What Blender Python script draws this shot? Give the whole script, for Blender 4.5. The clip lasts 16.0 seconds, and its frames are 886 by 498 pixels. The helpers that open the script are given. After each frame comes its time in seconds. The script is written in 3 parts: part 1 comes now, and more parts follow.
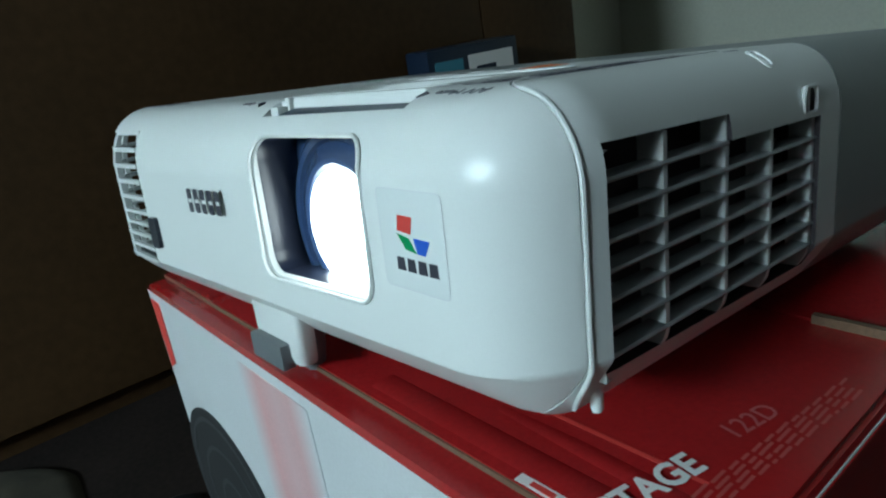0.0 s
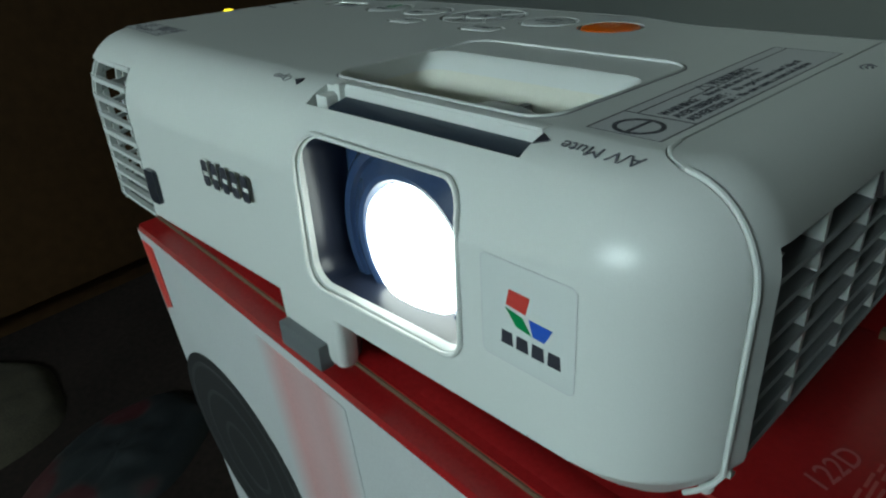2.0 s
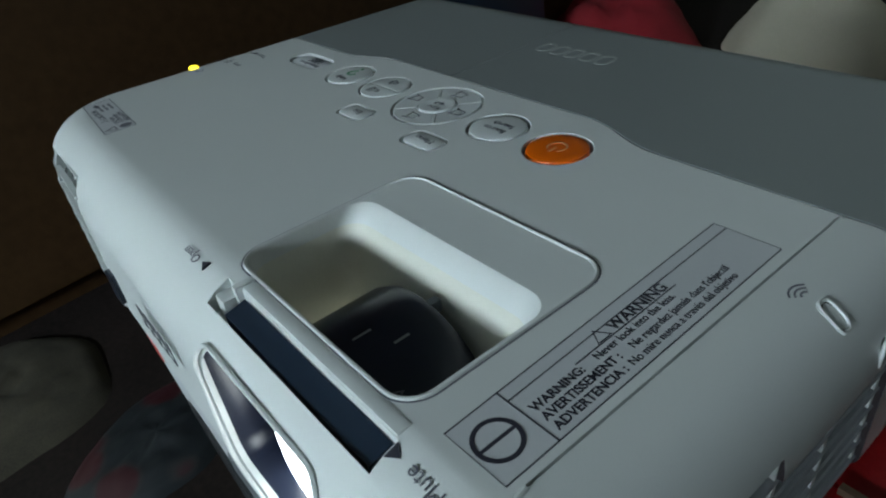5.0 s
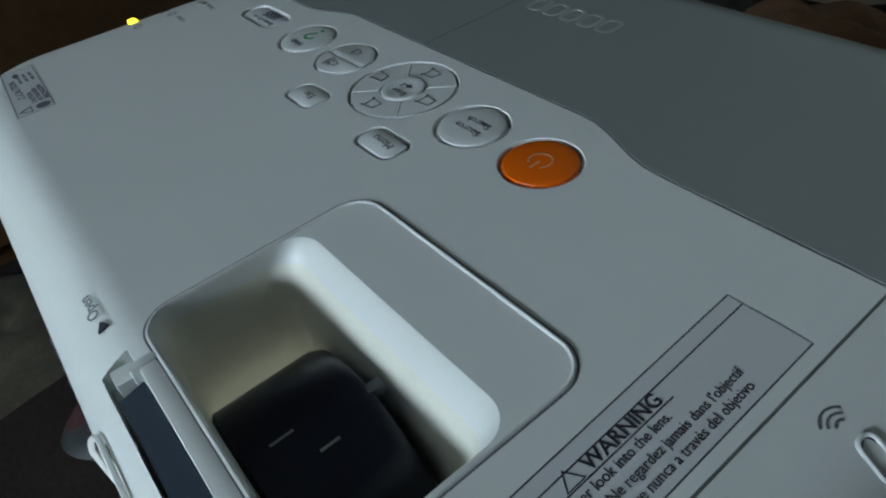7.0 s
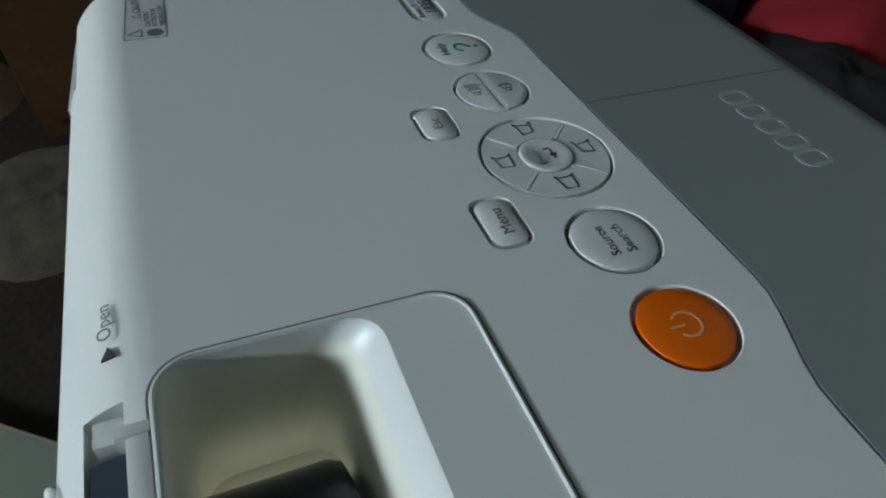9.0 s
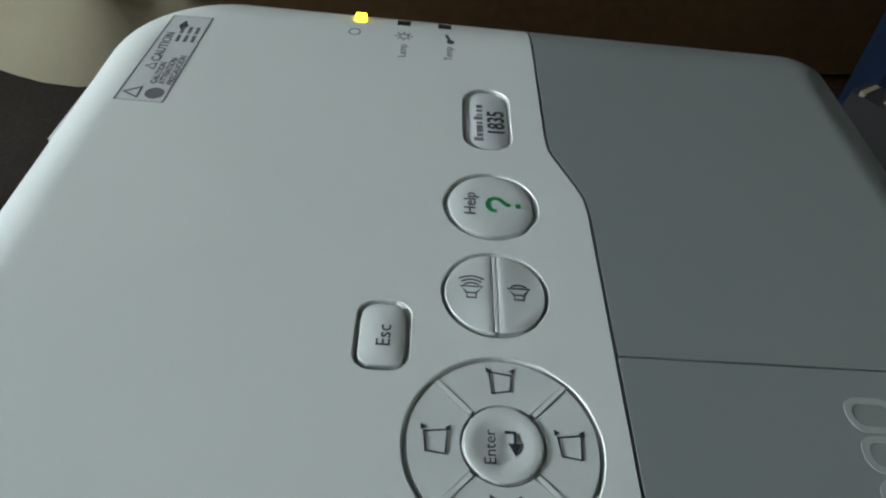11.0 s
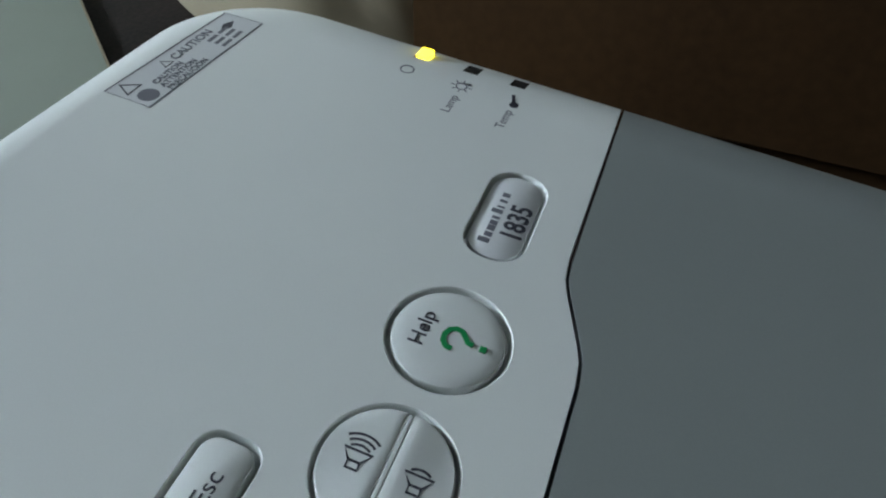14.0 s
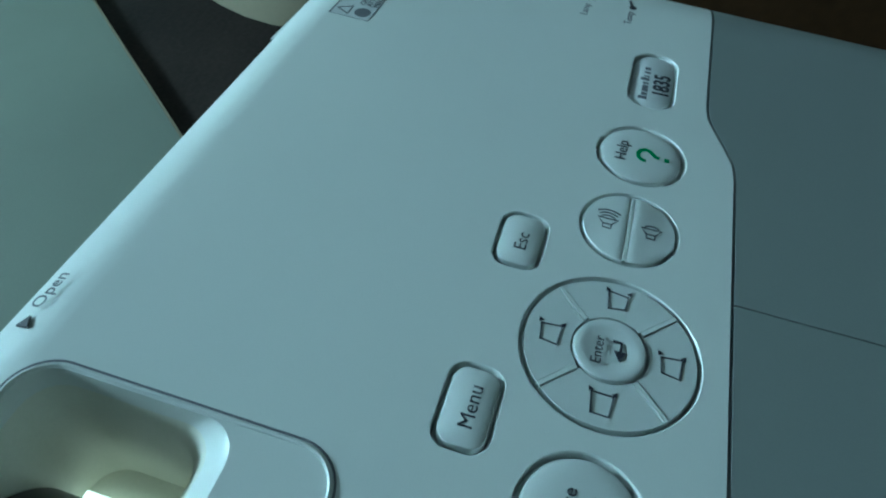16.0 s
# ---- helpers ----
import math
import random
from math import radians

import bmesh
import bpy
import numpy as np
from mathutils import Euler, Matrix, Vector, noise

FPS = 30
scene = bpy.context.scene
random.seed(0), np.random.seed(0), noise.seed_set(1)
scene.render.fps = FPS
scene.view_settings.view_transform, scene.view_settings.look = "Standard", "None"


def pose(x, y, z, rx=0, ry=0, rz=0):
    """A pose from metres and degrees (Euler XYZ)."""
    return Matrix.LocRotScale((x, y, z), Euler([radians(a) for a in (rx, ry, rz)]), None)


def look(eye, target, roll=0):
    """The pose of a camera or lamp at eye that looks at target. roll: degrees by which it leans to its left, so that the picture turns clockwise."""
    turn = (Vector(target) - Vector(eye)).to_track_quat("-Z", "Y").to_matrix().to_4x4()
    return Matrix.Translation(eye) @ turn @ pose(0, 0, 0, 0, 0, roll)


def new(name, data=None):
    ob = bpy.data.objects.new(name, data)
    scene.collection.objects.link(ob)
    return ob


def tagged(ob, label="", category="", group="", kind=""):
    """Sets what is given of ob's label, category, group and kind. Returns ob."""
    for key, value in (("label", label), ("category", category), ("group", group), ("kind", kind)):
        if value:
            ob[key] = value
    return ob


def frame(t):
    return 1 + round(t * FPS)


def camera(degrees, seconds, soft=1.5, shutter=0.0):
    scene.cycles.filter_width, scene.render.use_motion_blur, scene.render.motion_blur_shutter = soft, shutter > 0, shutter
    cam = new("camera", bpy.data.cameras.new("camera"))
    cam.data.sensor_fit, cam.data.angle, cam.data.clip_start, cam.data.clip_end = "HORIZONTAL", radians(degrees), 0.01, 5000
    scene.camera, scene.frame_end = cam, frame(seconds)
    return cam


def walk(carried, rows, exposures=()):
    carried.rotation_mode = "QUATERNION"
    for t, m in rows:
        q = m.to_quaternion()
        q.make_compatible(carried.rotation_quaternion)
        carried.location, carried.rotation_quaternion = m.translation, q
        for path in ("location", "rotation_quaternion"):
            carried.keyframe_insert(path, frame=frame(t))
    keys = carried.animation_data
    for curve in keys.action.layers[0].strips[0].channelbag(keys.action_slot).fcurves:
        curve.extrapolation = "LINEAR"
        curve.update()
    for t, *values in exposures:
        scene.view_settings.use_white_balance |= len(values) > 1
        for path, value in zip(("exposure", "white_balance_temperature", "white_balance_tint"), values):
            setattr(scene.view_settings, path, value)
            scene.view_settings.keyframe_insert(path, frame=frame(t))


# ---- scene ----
# The box top is z = 0; the projector stands on it, tilted nose-up on its front foot and rolled a little.
NOSE = pose(0, 0, 0.0247, -4.0, -1.0)
cam = camera(67.5, 16.0, soft=2.2)
PATH = [
    (0, (0.256, -0.045, 0.098), (-1.252, 1.155, -0.437), -6.4),
    (0.5, (0.234, -0.047, 0.109), (-1.248, 1.159, -0.481), -6.7),
    (1, (0.223, -0.05, 0.113), (-1.195, 1.17, -0.596), -6.0),
    (1.5, (0.211, -0.047, 0.122), (-1.129, 1.193, -0.693), -3.3),
    (2, (0.204, -0.043, 0.137), (-1.132, 1.135, -0.773), -3.7),
    (2.5, (0.205, -0.031, 0.153), (-1.134, 1.072, -0.843), -5.7),
    (3, (0.211, -0.018, 0.168), (-1.167, 0.982, -0.882), -8.6),
    (3.5, (0.211, -0.001, 0.177), (-1.159, 0.968, -0.911), -9.0),
    (4, (0.21, 0.013, 0.185), (-1.146, 0.981, -0.921), -8.0),
    (4.5, (0.204, 0.025, 0.193), (-1.151, 0.991, -0.917), -7.8),
    (4.7, (0.201, 0.026, 0.197), (-1.157, 0.994, -0.907), -7.8),
    (6.8, (0.175, 0.069, 0.21), (-1.129, 0.839, -1.096), -12.4),
    (7, (0.165, 0.076, 0.207), (-1.091, 0.883, -1.123), -9.5),
    (7.5, (0.141, 0.079, 0.2), (-1.01, 1.057, -1.111), 3.7),
    (8, (0.137, 0.079, 0.207), (-1.116, 0.953, -1.084), 5.4),
    (10.3, (0.073, 0.149, 0.209), (-1.243, 0.385, -1.279), 3.9),
    (10.5, (0.067, 0.159, 0.211), (-1.272, 0.338, -1.263), 4.8),
    (11, (0.04, 0.17, 0.214), (-1.321, 0.26, -1.248), 6.4),
    (11.5, (0.025, 0.179, 0.22), (-1.321, 0.115, -1.259), 4.3),
    (12, (0.018, 0.188, 0.214), (-1.322, 0.051, -1.265), 4.4),
    (12.5, (0.01, 0.195, 0.213), (-1.316, -0.004, -1.271), 4.5),
    (13, (-0.001, 0.201, 0.211), (-1.329, -0.015, -1.269), 8.0),
    (13.5, (-0.007, 0.207, 0.209), (-1.339, -0.11, -1.25), 7.8),
    (14, (-0.015, 0.208, 0.201), (-1.327, -0.162, -1.262), 7.4),
    (14.5, (-0.024, 0.213, 0.2), (-1.324, -0.181, -1.268), 7.9),
    (15, (-0.016, 0.205, 0.2), (-1.298, -0.199, -1.281), 8.8),
    (15.5, (0.023, 0.185, 0.203), (-1.258, -0.19, -1.287), 8.6),
    (16, (0.067, 0.17, 0.216), (-1.204, -0.114, -1.302), 5.9),
]

EXPOSURE = [(0.0, 0.05, 6050, -2), (0.5, -0.25, 5800, -9), (1.0, -0.5, 6000, -8), (2.0, -0.6, 6650, -4), (3.0, -0.55, 6550, -4), (3.5, -0.42, 6450, -2), (4.5, -0.15, 6400, 4), (7.0, -0.05, 6250, 8), (8.0, -0.1, 6450, 8), (10.5, 0.55, 6800, 10), (11.0, 0.7, 6900, 10), (11.5, 0.6, 6500, 12), (15.4, 0.6, 6450, 12), (15.7, 0.5, 6000, 0), (16.0, 0.4, 5050, -20)]
walk(cam, [(t, NOSE @ look(eye, target, roll)) for t, eye, target, roll in PATH], EXPOSURE)

# ---- light: the projected picture on the wall in front, and the lens itself ----
world = bpy.data.worlds.new("room_world")
scene.world = world
world.use_nodes = True
world.node_tree.nodes["Background"].inputs[0].default_value = (0.5, 0.55, 0.6, 1)
world.node_tree.nodes["Background"].inputs[1].default_value = 0.012
SCREEN_LIGHT = 82.0
LENS_LIGHT = 9.0


# ---- materials ----
def material(name, colour, rough=0.5, metal=0.0, vary=0.08, grain=900.0, bump=0.05, stain=12.0, second=None, coat=0.0):
    m = bpy.data.materials.new(name)
    m.use_nodes = True
    n, l = m.node_tree.nodes, m.node_tree.links
    b = n["Principled BSDF"]
    b.inputs["Roughness"].default_value, b.inputs["Metallic"].default_value = rough, metal
    b.inputs["Coat Weight"].default_value = coat
    at = n.new("ShaderNodeTexCoord")
    fine, broad = n.new("ShaderNodeTexNoise"), n.new("ShaderNodeTexNoise")
    fine.inputs["Scale"].default_value, broad.inputs["Scale"].default_value = grain, stain
    fine.inputs["Detail"].default_value, broad.inputs["Detail"].default_value = 3, 5
    l.new(at.outputs["Object"], fine.inputs["Vector"]), l.new(at.outputs["Object"], broad.inputs["Vector"])
    ramp = n.new("ShaderNodeMix")
    ramp.data_type = "RGBA"
    dark = second or [c * (1 - vary * 2.2) for c in colour]
    ramp.inputs["A"].default_value, ramp.inputs["B"].default_value = (*dark, 1), (*[min(1, c * (1 + vary)) for c in colour], 1)
    mix = n.new("ShaderNodeMath")
    mix.operation = "MULTIPLY_ADD"
    l.new(broad.outputs["Fac"], mix.inputs[0])
    mix.inputs[1].default_value = 1.3
    l.new(fine.outputs["Fac"], mix.inputs[2])
    sub = n.new("ShaderNodeMath")
    sub.operation, sub.inputs[1].default_value, sub.use_clamp = "SUBTRACT", 0.55, True
    l.new(mix.outputs[0], sub.inputs[0]), l.new(sub.outputs[0], ramp.inputs["Factor"])
    l.new(ramp.outputs["Result"], b.inputs["Base Color"])
    if bump:
        bp = n.new("ShaderNodeBump")
        bp.inputs["Strength"].default_value, bp.inputs["Distance"].default_value = bump, 0.0004
        l.new(fine.outputs["Fac"], bp.inputs["Height"]), l.new(bp.outputs["Normal"], b.inputs["Normal"])
    return m


def glow(name, colour, strength):
    m = bpy.data.materials.new(name)
    m.use_nodes = True
    b = m.node_tree.nodes["Principled BSDF"]
    b.inputs["Base Color"].default_value = (*colour, 1)
    b.inputs["Emission Color"].default_value, b.inputs["Emission Strength"].default_value = (*colour, 1), strength
    return m


WHITE = material("white_plastic", (0.74, 0.76, 0.74), 0.32, vary=0.02, grain=2500, bump=0.06, stain=9)
PANEL = material("pale_side_plastic", (0.70, 0.72, 0.70), 0.42, vary=0.02, grain=2500, bump=0.06, stain=9)
GREY = material("grey_cover_plastic", (0.24, 0.26, 0.255), 0.42, vary=0.03, grain=2200, bump=0.1, stain=7)
# louvres: the shade inside the vent is put into this darker colour
SHADED_LOUVRE = material("shaded_louvre_plastic", (0.30, 0.31, 0.32), 0.42, vary=0.02, grain=2500, bump=0.06, stain=9)
GREYER = material("raised_grey_print", (0.36, 0.38, 0.37), 0.4, vary=0.03)
CHIN = material("grey_foot_plastic", (0.14, 0.15, 0.16), 0.45, vary=0.04)
NAVY = material("dark_blue_black_plastic", (0.012, 0.016, 0.030), 0.28, vary=0.1)
BLACK = material("black_plastic", (0.012, 0.012, 0.014), 0.4, vary=0.1)
BLADE = material("dark_blue_shutter", (0.012, 0.024, 0.044), 0.4, vary=0.06)
# dark lens surround: the blue glow and haze of the lens is put into its colour
BLUE_LIT_GLOSS = material("blue_lit_glossy_plastic", (0.035, 0.062, 0.14), 0.2, vary=0.08, bump=0.02)
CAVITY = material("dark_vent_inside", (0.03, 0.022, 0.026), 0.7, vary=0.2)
TUNNEL = material("satin_blue_grey_plastic", (0.016, 0.02, 0.036), 0.3, vary=0.1)
INNER = material("beige_inner_plastic", (0.76, 0.75, 0.66), 0.5, vary=0.03)
BUTTON = material("pale_button_plastic", (0.68, 0.70, 0.69), 0.3, vary=0.02, grain=2500, bump=0.04)
ORANGE = material("orange_button", (0.85, 0.145, 0.002), 0.35, vary=0.04, bump=0.03)
INK = material("dark_print", (0.035, 0.035, 0.05), 0.5, vary=0.05)
FAINT = material("grey_print", (0.14, 0.14, 0.165), 0.5, vary=0.05)
GREEN_INK = material("green_print", (0.0, 0.25, 0.07), 0.5, vary=0.03)
RED_INK = material("red_print", (0.62, 0.05, 0.04), 0.5, vary=0.03)
BLUE_INK = material("blue_print", (0.02, 0.10, 0.55), 0.5, vary=0.03)
RED_PRINT = material("faded_red_print", (0.42, 0.07, 0.06), 0.5, vary=0.05)
PALE_RED = material("pale_red_print", (0.40, 0.08, 0.08), 0.5, vary=0.05)
PALE_ORANGE = material("pale_orange_print", (0.80, 0.42, 0.22), 0.45, vary=0.03)
PALE_INK = material("pale_print", (0.80, 0.78, 0.76), 0.5, vary=0.03)
STICKER = material("sticker_film", (0.72, 0.75, 0.74), 0.22, vary=0.01)
LABEL = material("label_film", (0.64, 0.65, 0.66), 0.35, vary=0.02)
LAMP_ON = glow("lit_yellow_lamp", (1.0, 0.78, 0.03), 4.0)
LENS_GLOW = glow("lit_lens", (0.93, 0.98, 1.0), LENS_LIGHT)
LEAK = glow("lens_leak_and_fill", (0.95, 1.0, 0.85), 1.3)
PICTURE = glow("projected_light", (0.79, 0.94, 1.05), SCREEN_LIGHT)
RED_CARD = material("red_printed_card", (0.33, 0.012, 0.014), 0.22, vary=0.12, grain=500, bump=0.1, stain=14, coat=0.3)
WHITE_CARD = material("white_printed_card", (0.62, 0.63, 0.64), 0.38, vary=0.06, grain=600, bump=0.08, stain=10)
PINK_CARD = material("pink_printed_band", (0.66, 0.36, 0.36), 0.38, vary=0.08, grain=600)
for m in (PINK_CARD,):  # printed fade from pink to white across the band
    n, l = m.node_tree.nodes, m.node_tree.links
    fade, apart, at, mix = n.new("ShaderNodeValToRGB"), n.new("ShaderNodeSeparateXYZ"), n.new("ShaderNodeTexCoord"), n.new("ShaderNodeMix")
    l.new(at.outputs["Generated"], apart.inputs[0]), l.new(apart.outputs["X"], fade.inputs[0])
    fade.color_ramp.elements[0].position, fade.color_ramp.elements[1].position = 0.0, 1.0
    fade.color_ramp.elements[0].color = fade.color_ramp.elements[1].color = (0, 0, 0, 1)
    for where, level in ((0.3, 1.0), (0.55, 0.75), (0.75, 0.9)):
        fade.color_ramp.elements.new(where).color = (level, level, level, 1)
    mix.data_type = "RGBA"
    l.new(fade.outputs[0], mix.inputs["Factor"])
    mix.inputs["A"].default_value = (0.62, 0.63, 0.64, 1)
    l.new(n["Mix"].outputs["Result"], mix.inputs["B"])
    l.new(mix.outputs["Result"], n["Principled BSDF"].inputs["Base Color"])
KRAFT = material("brown_corrugated_card", (0.15, 0.085, 0.05), 0.85, vary=0.2, grain=700, bump=0.3)
CONE = material("dark_grey_print", (0.045, 0.047, 0.05), 0.5, vary=0.1)
RUBBER = material("black_cone", (0.02, 0.02, 0.022), 0.55, vary=0.15)
# unseen right wall: darkened to keep bounced light off the side panel
DIM = material("low_bounce_brown", (0.06, 0.045, 0.04), 0.85, vary=0.1, grain=90, stain=1.5)
WOOD = material("brown_wood", (0.056, 0.029, 0.012), 0.55, vary=0.22, grain=60, stain=3, bump=0.1)
WALL = material("pale_wall_paint", (0.62, 0.62, 0.52), 0.85, vary=0.06, grain=90, stain=1.5, bump=0.1)
# unseen ceiling and front wall: darkened so that less light bounces back
LOW_BOUNCE = material("low_bounce_paint", (0.18, 0.18, 0.18), 0.9, vary=0.04, grain=80, stain=1.2)
FLOOR = material("dark_brown_floor", (0.018, 0.012, 0.010), 0.8, vary=0.45, grain=120, stain=4)
IVORY = material("ivory_cloth", (0.66, 0.60, 0.46), 0.9, vary=0.1, grain=700, stain=6, bump=0.3)
CREAM = material("cream_cloth", (0.26, 0.22, 0.15), 0.9, vary=0.12, grain=700, stain=6, bump=0.3)
for m in (WOOD, FLOOR):
    m.node_tree.nodes["Principled BSDF"].inputs["Specular IOR Level"].default_value = 0.2
PALE = material("pale_green_sheet", (0.17, 0.19, 0.155), 0.8, vary=0.08, grain=500, stain=3, bump=0.2)
RED_CLOTH = material("red_cloth", (0.30, 0.012, 0.02), 0.9, vary=0.2, grain=600, stain=8, bump=0.3)
BROWN_CLOTH = material("brown_cloth", (0.20, 0.10, 0.05), 0.9, vary=0.25, grain=600, stain=8, bump=0.3)
BLACK_CLOTH = material("black_cloth", (0.018, 0.015, 0.015), 0.9, vary=0.2, grain=600, stain=8, bump=0.3)
NAVY_CARD = material("navy_card", (0.007, 0.016, 0.036), 0.4)
TEAL = material("teal_print", (0.05, 0.22, 0.30), 0.4, vary=0.1)


# ---- building helpers: all lengths below are in millimetres ----
def part(name, bm, mat, parent=None, label="", smooth=30.0):
    for v in bm.verts:
        v.co *= 0.001
    bmesh.ops.recalc_face_normals(bm, faces=bm.faces)
    me = bpy.data.meshes.new(name)
    bm.to_mesh(me)
    bm.free()
    for m in (mat if isinstance(mat, (list, tuple)) else [mat]):
        me.materials.append(m)
    return finish(name, me, parent, label, smooth)


def finish(name, me, parent, label="", smooth=30.0):
    if smooth:
        me.shade_smooth()
        me.set_sharp_from_angle(angle=radians(smooth))
    ob = new(name, me)
    ob.parent = parent
    return tagged(ob, label)


def thing(name, m, label, category, group="", kind=""):
    ob = new(name)
    ob.empty_display_size = 0.05
    ob.matrix_world = m
    return tagged(ob, label, category, group, kind)


def loft(bm, rings, mats=None, caps=True):
    """Faces between rings of equally many points; mats: a material for each band."""
    rows = [[bm.verts.new(p) for p in r] for r in rings]
    n = len(rows[0])
    for k in range(len(rows) - 1):
        for i in range(n):
            f = bm.faces.new((rows[k][i], rows[k][(i + 1) % n], rows[k + 1][(i + 1) % n], rows[k + 1][i]))
            f.material_index = mats[k] if mats else 0
    if caps:
        bm.faces.new(rows[0]).material_index = mats[0] if mats else 0
        bm.faces.new(rows[-1]).material_index = mats[-1] if mats else 0
    return bm


def round_rect(x0, x1, y0, y1, r, seg=6):
    """A rounded rectangle's outline, anticlockwise; r: one radius, or four from the corner at x0, y0 round."""
    r = r if isinstance(r, (list, tuple)) else [r] * 4
    pts = []
    for (cx, cy, a), q in zip(((x0, y0, 180), (x1, y0, 270), (x1, y1, 0), (x0, y1, 90)), r):
        cx += q if cx == x0 else -q
        cy += q if cy == y0 else -q
        for i in range(seg + 1):
            t = radians(a + 90 * i / seg)
            pts.append((cx + q * math.cos(t), cy + q * math.sin(t)))
    return pts


def circle(cx, cy, r, n=40):
    return [(cx + r * math.cos(2 * math.pi * i / n), cy + r * math.sin(2 * math.pi * i / n)) for i in range(n)]


def at_z(pts, z):
    return [(x, y, z) for x, y in pts]


def at_y(pts, y):
    return [(x, y, z) for x, z in pts]


def at_x(pts, x):
    return [(x, y, z) for y, z in pts]


def box(bm, x0, x1, y0, y1, z0, z1, mat=0):
    v = [bm.verts.new(p) for p in ((x0, y0, z0), (x1, y0, z0), (x1, y1, z0), (x0, y1, z0), (x0, y0, z1), (x1, y0, z1), (x1, y1, z1), (x0, y1, z1))]
    for q in ((0, 3, 2, 1), (4, 5, 6, 7), (0, 1, 5, 4), (1, 2, 6, 5), (2, 3, 7, 6), (3, 0, 4, 7)):
        bm.faces.new([v[i] for i in q]).material_index = mat
    return bm


def bar(x0, x1, y0, y1, z0, z1, soft=0.0):
    bm = box(bmesh.new(), x0, x1, y0, y1, z0, z1)
    if soft:
        bmesh.ops.bevel(bm, geom=list(bm.edges), offset=soft, segments=2, profile=0.7, affect="EDGES")
    return bm


def sweep(bm, pts, across, w, h, closed=False):
    """A rectangular bar, w wide along `across` turned off the path and h high along z, through pts."""
    rings = []
    n = len(pts)
    for i, p in enumerate(pts):
        a, b = (pts[(i - 1) % n], pts[(i + 1) % n]) if closed else (pts[max(i - 1, 0)], pts[min(i + 1, n - 1)])
        d = Vector(b) - Vector(a)
        side = d.cross(Vector(across)).normalized() * (w / 2)
        up = Vector(across) * (h / 2)
        rings.append([tuple(Vector(p) + s * side + u * up) for s, u in ((-1, -1), (1, -1), (1, 1), (-1, 1))])
    rows = [[bm.verts.new(q) for q in r] for r in rings]
    for k in range(n if closed else n - 1):
        for i in range(4):
            bm.faces.new((rows[k][i], rows[k][(i + 1) % 4], rows[(k + 1) % n][(i + 1) % 4], rows[(k + 1) % n][i]))
    if not closed:
        bm.faces.new(rows[0]), bm.faces.new(rows[-1])
    return bm


def tube(pts, r, closed=False, n=7):
    """A round bead along a path."""
    bm, rows, N = bmesh.new(), [], len(pts)
    side = None
    for i, p in enumerate(pts):
        a, b = (pts[(i - 1) % N], pts[(i + 1) % N]) if closed else (pts[max(i - 1, 0)], pts[min(i + 1, N - 1)])
        d = (Vector(b) - Vector(a)).normalized()
        side = d.orthogonal().normalized() if side is None else (side - d * side.dot(d)).normalized()
        up = d.cross(side)
        rows.append([bm.verts.new(Vector(p) + r * (math.cos(2 * math.pi * k / n) * side + math.sin(2 * math.pi * k / n) * up)) for k in range(n)])
    for i in range(N if closed else N - 1):
        for k in range(n):
            bm.faces.new((rows[i][k], rows[i][(k + 1) % n], rows[(i + 1) % N][(k + 1) % n], rows[(i + 1) % N][k]))
    if not closed:
        bm.faces.new(rows[0]), bm.faces.new(rows[-1])
    return bm


def boolean(me, cutter, operation):
    """The mesh me cut by, or kept inside, the bmesh or mesh cutter."""
    if isinstance(cutter, bmesh.types.BMesh):
        bmesh.ops.recalc_face_normals(cutter, faces=cutter.faces)
        other = bpy.data.meshes.new("cutter")
        cutter.to_mesh(other)
        cutter.free()
        for m in me.materials:
            other.materials.append(m)
    else:
        other = cutter
    a, b = new("body", me), new("tool", other)
    mod = a.modifiers.new("cut", "BOOLEAN")
    mod.object, mod.operation, mod.solver = b, operation, "EXACT"
    made = bpy.data.meshes.new_from_object(a.evaluated_get(bpy.context.evaluated_depsgraph_get()))
    bpy.data.objects.remove(a), bpy.data.objects.remove(b)
    return made


def text(name, words, size, m, mat, parent, label="", bold=0.0, squeeze=1.0, depth=0.06):
    """Lettering in the built-in font, lying in the pose m (in millimetres), as a mesh."""
    cu = bpy.data.curves.new(name, "FONT")
    cu.body, cu.size, cu.extrude, cu.offset, cu.resolution_u = words, size, depth, bold, 3
    ob = new(name, cu)
    me = bpy.data.meshes.new_from_object(ob.evaluated_get(bpy.context.evaluated_depsgraph_get()))
    bpy.data.objects.remove(ob)
    me.transform(Matrix.Diagonal((0.001, 0.001, 0.001, 1)) @ m @ Matrix.Diagonal((squeeze, 1, 1, 1)))
    me.materials.clear()
    me.materials.append(mat)
    return finish(name, me, parent, label, 0)


def flat_frame(*axes):
    """A pose from an origin and the ways that the writing runs and stands."""
    o, x, y = (Vector(v) for v in axes)
    z = x.cross(y)
    return Matrix(((x.x, y.x, z.x, o.x), (x.y, y.y, z.y, o.y), (x.z, y.z, z.z, o.z), (0, 0, 0, 1)))


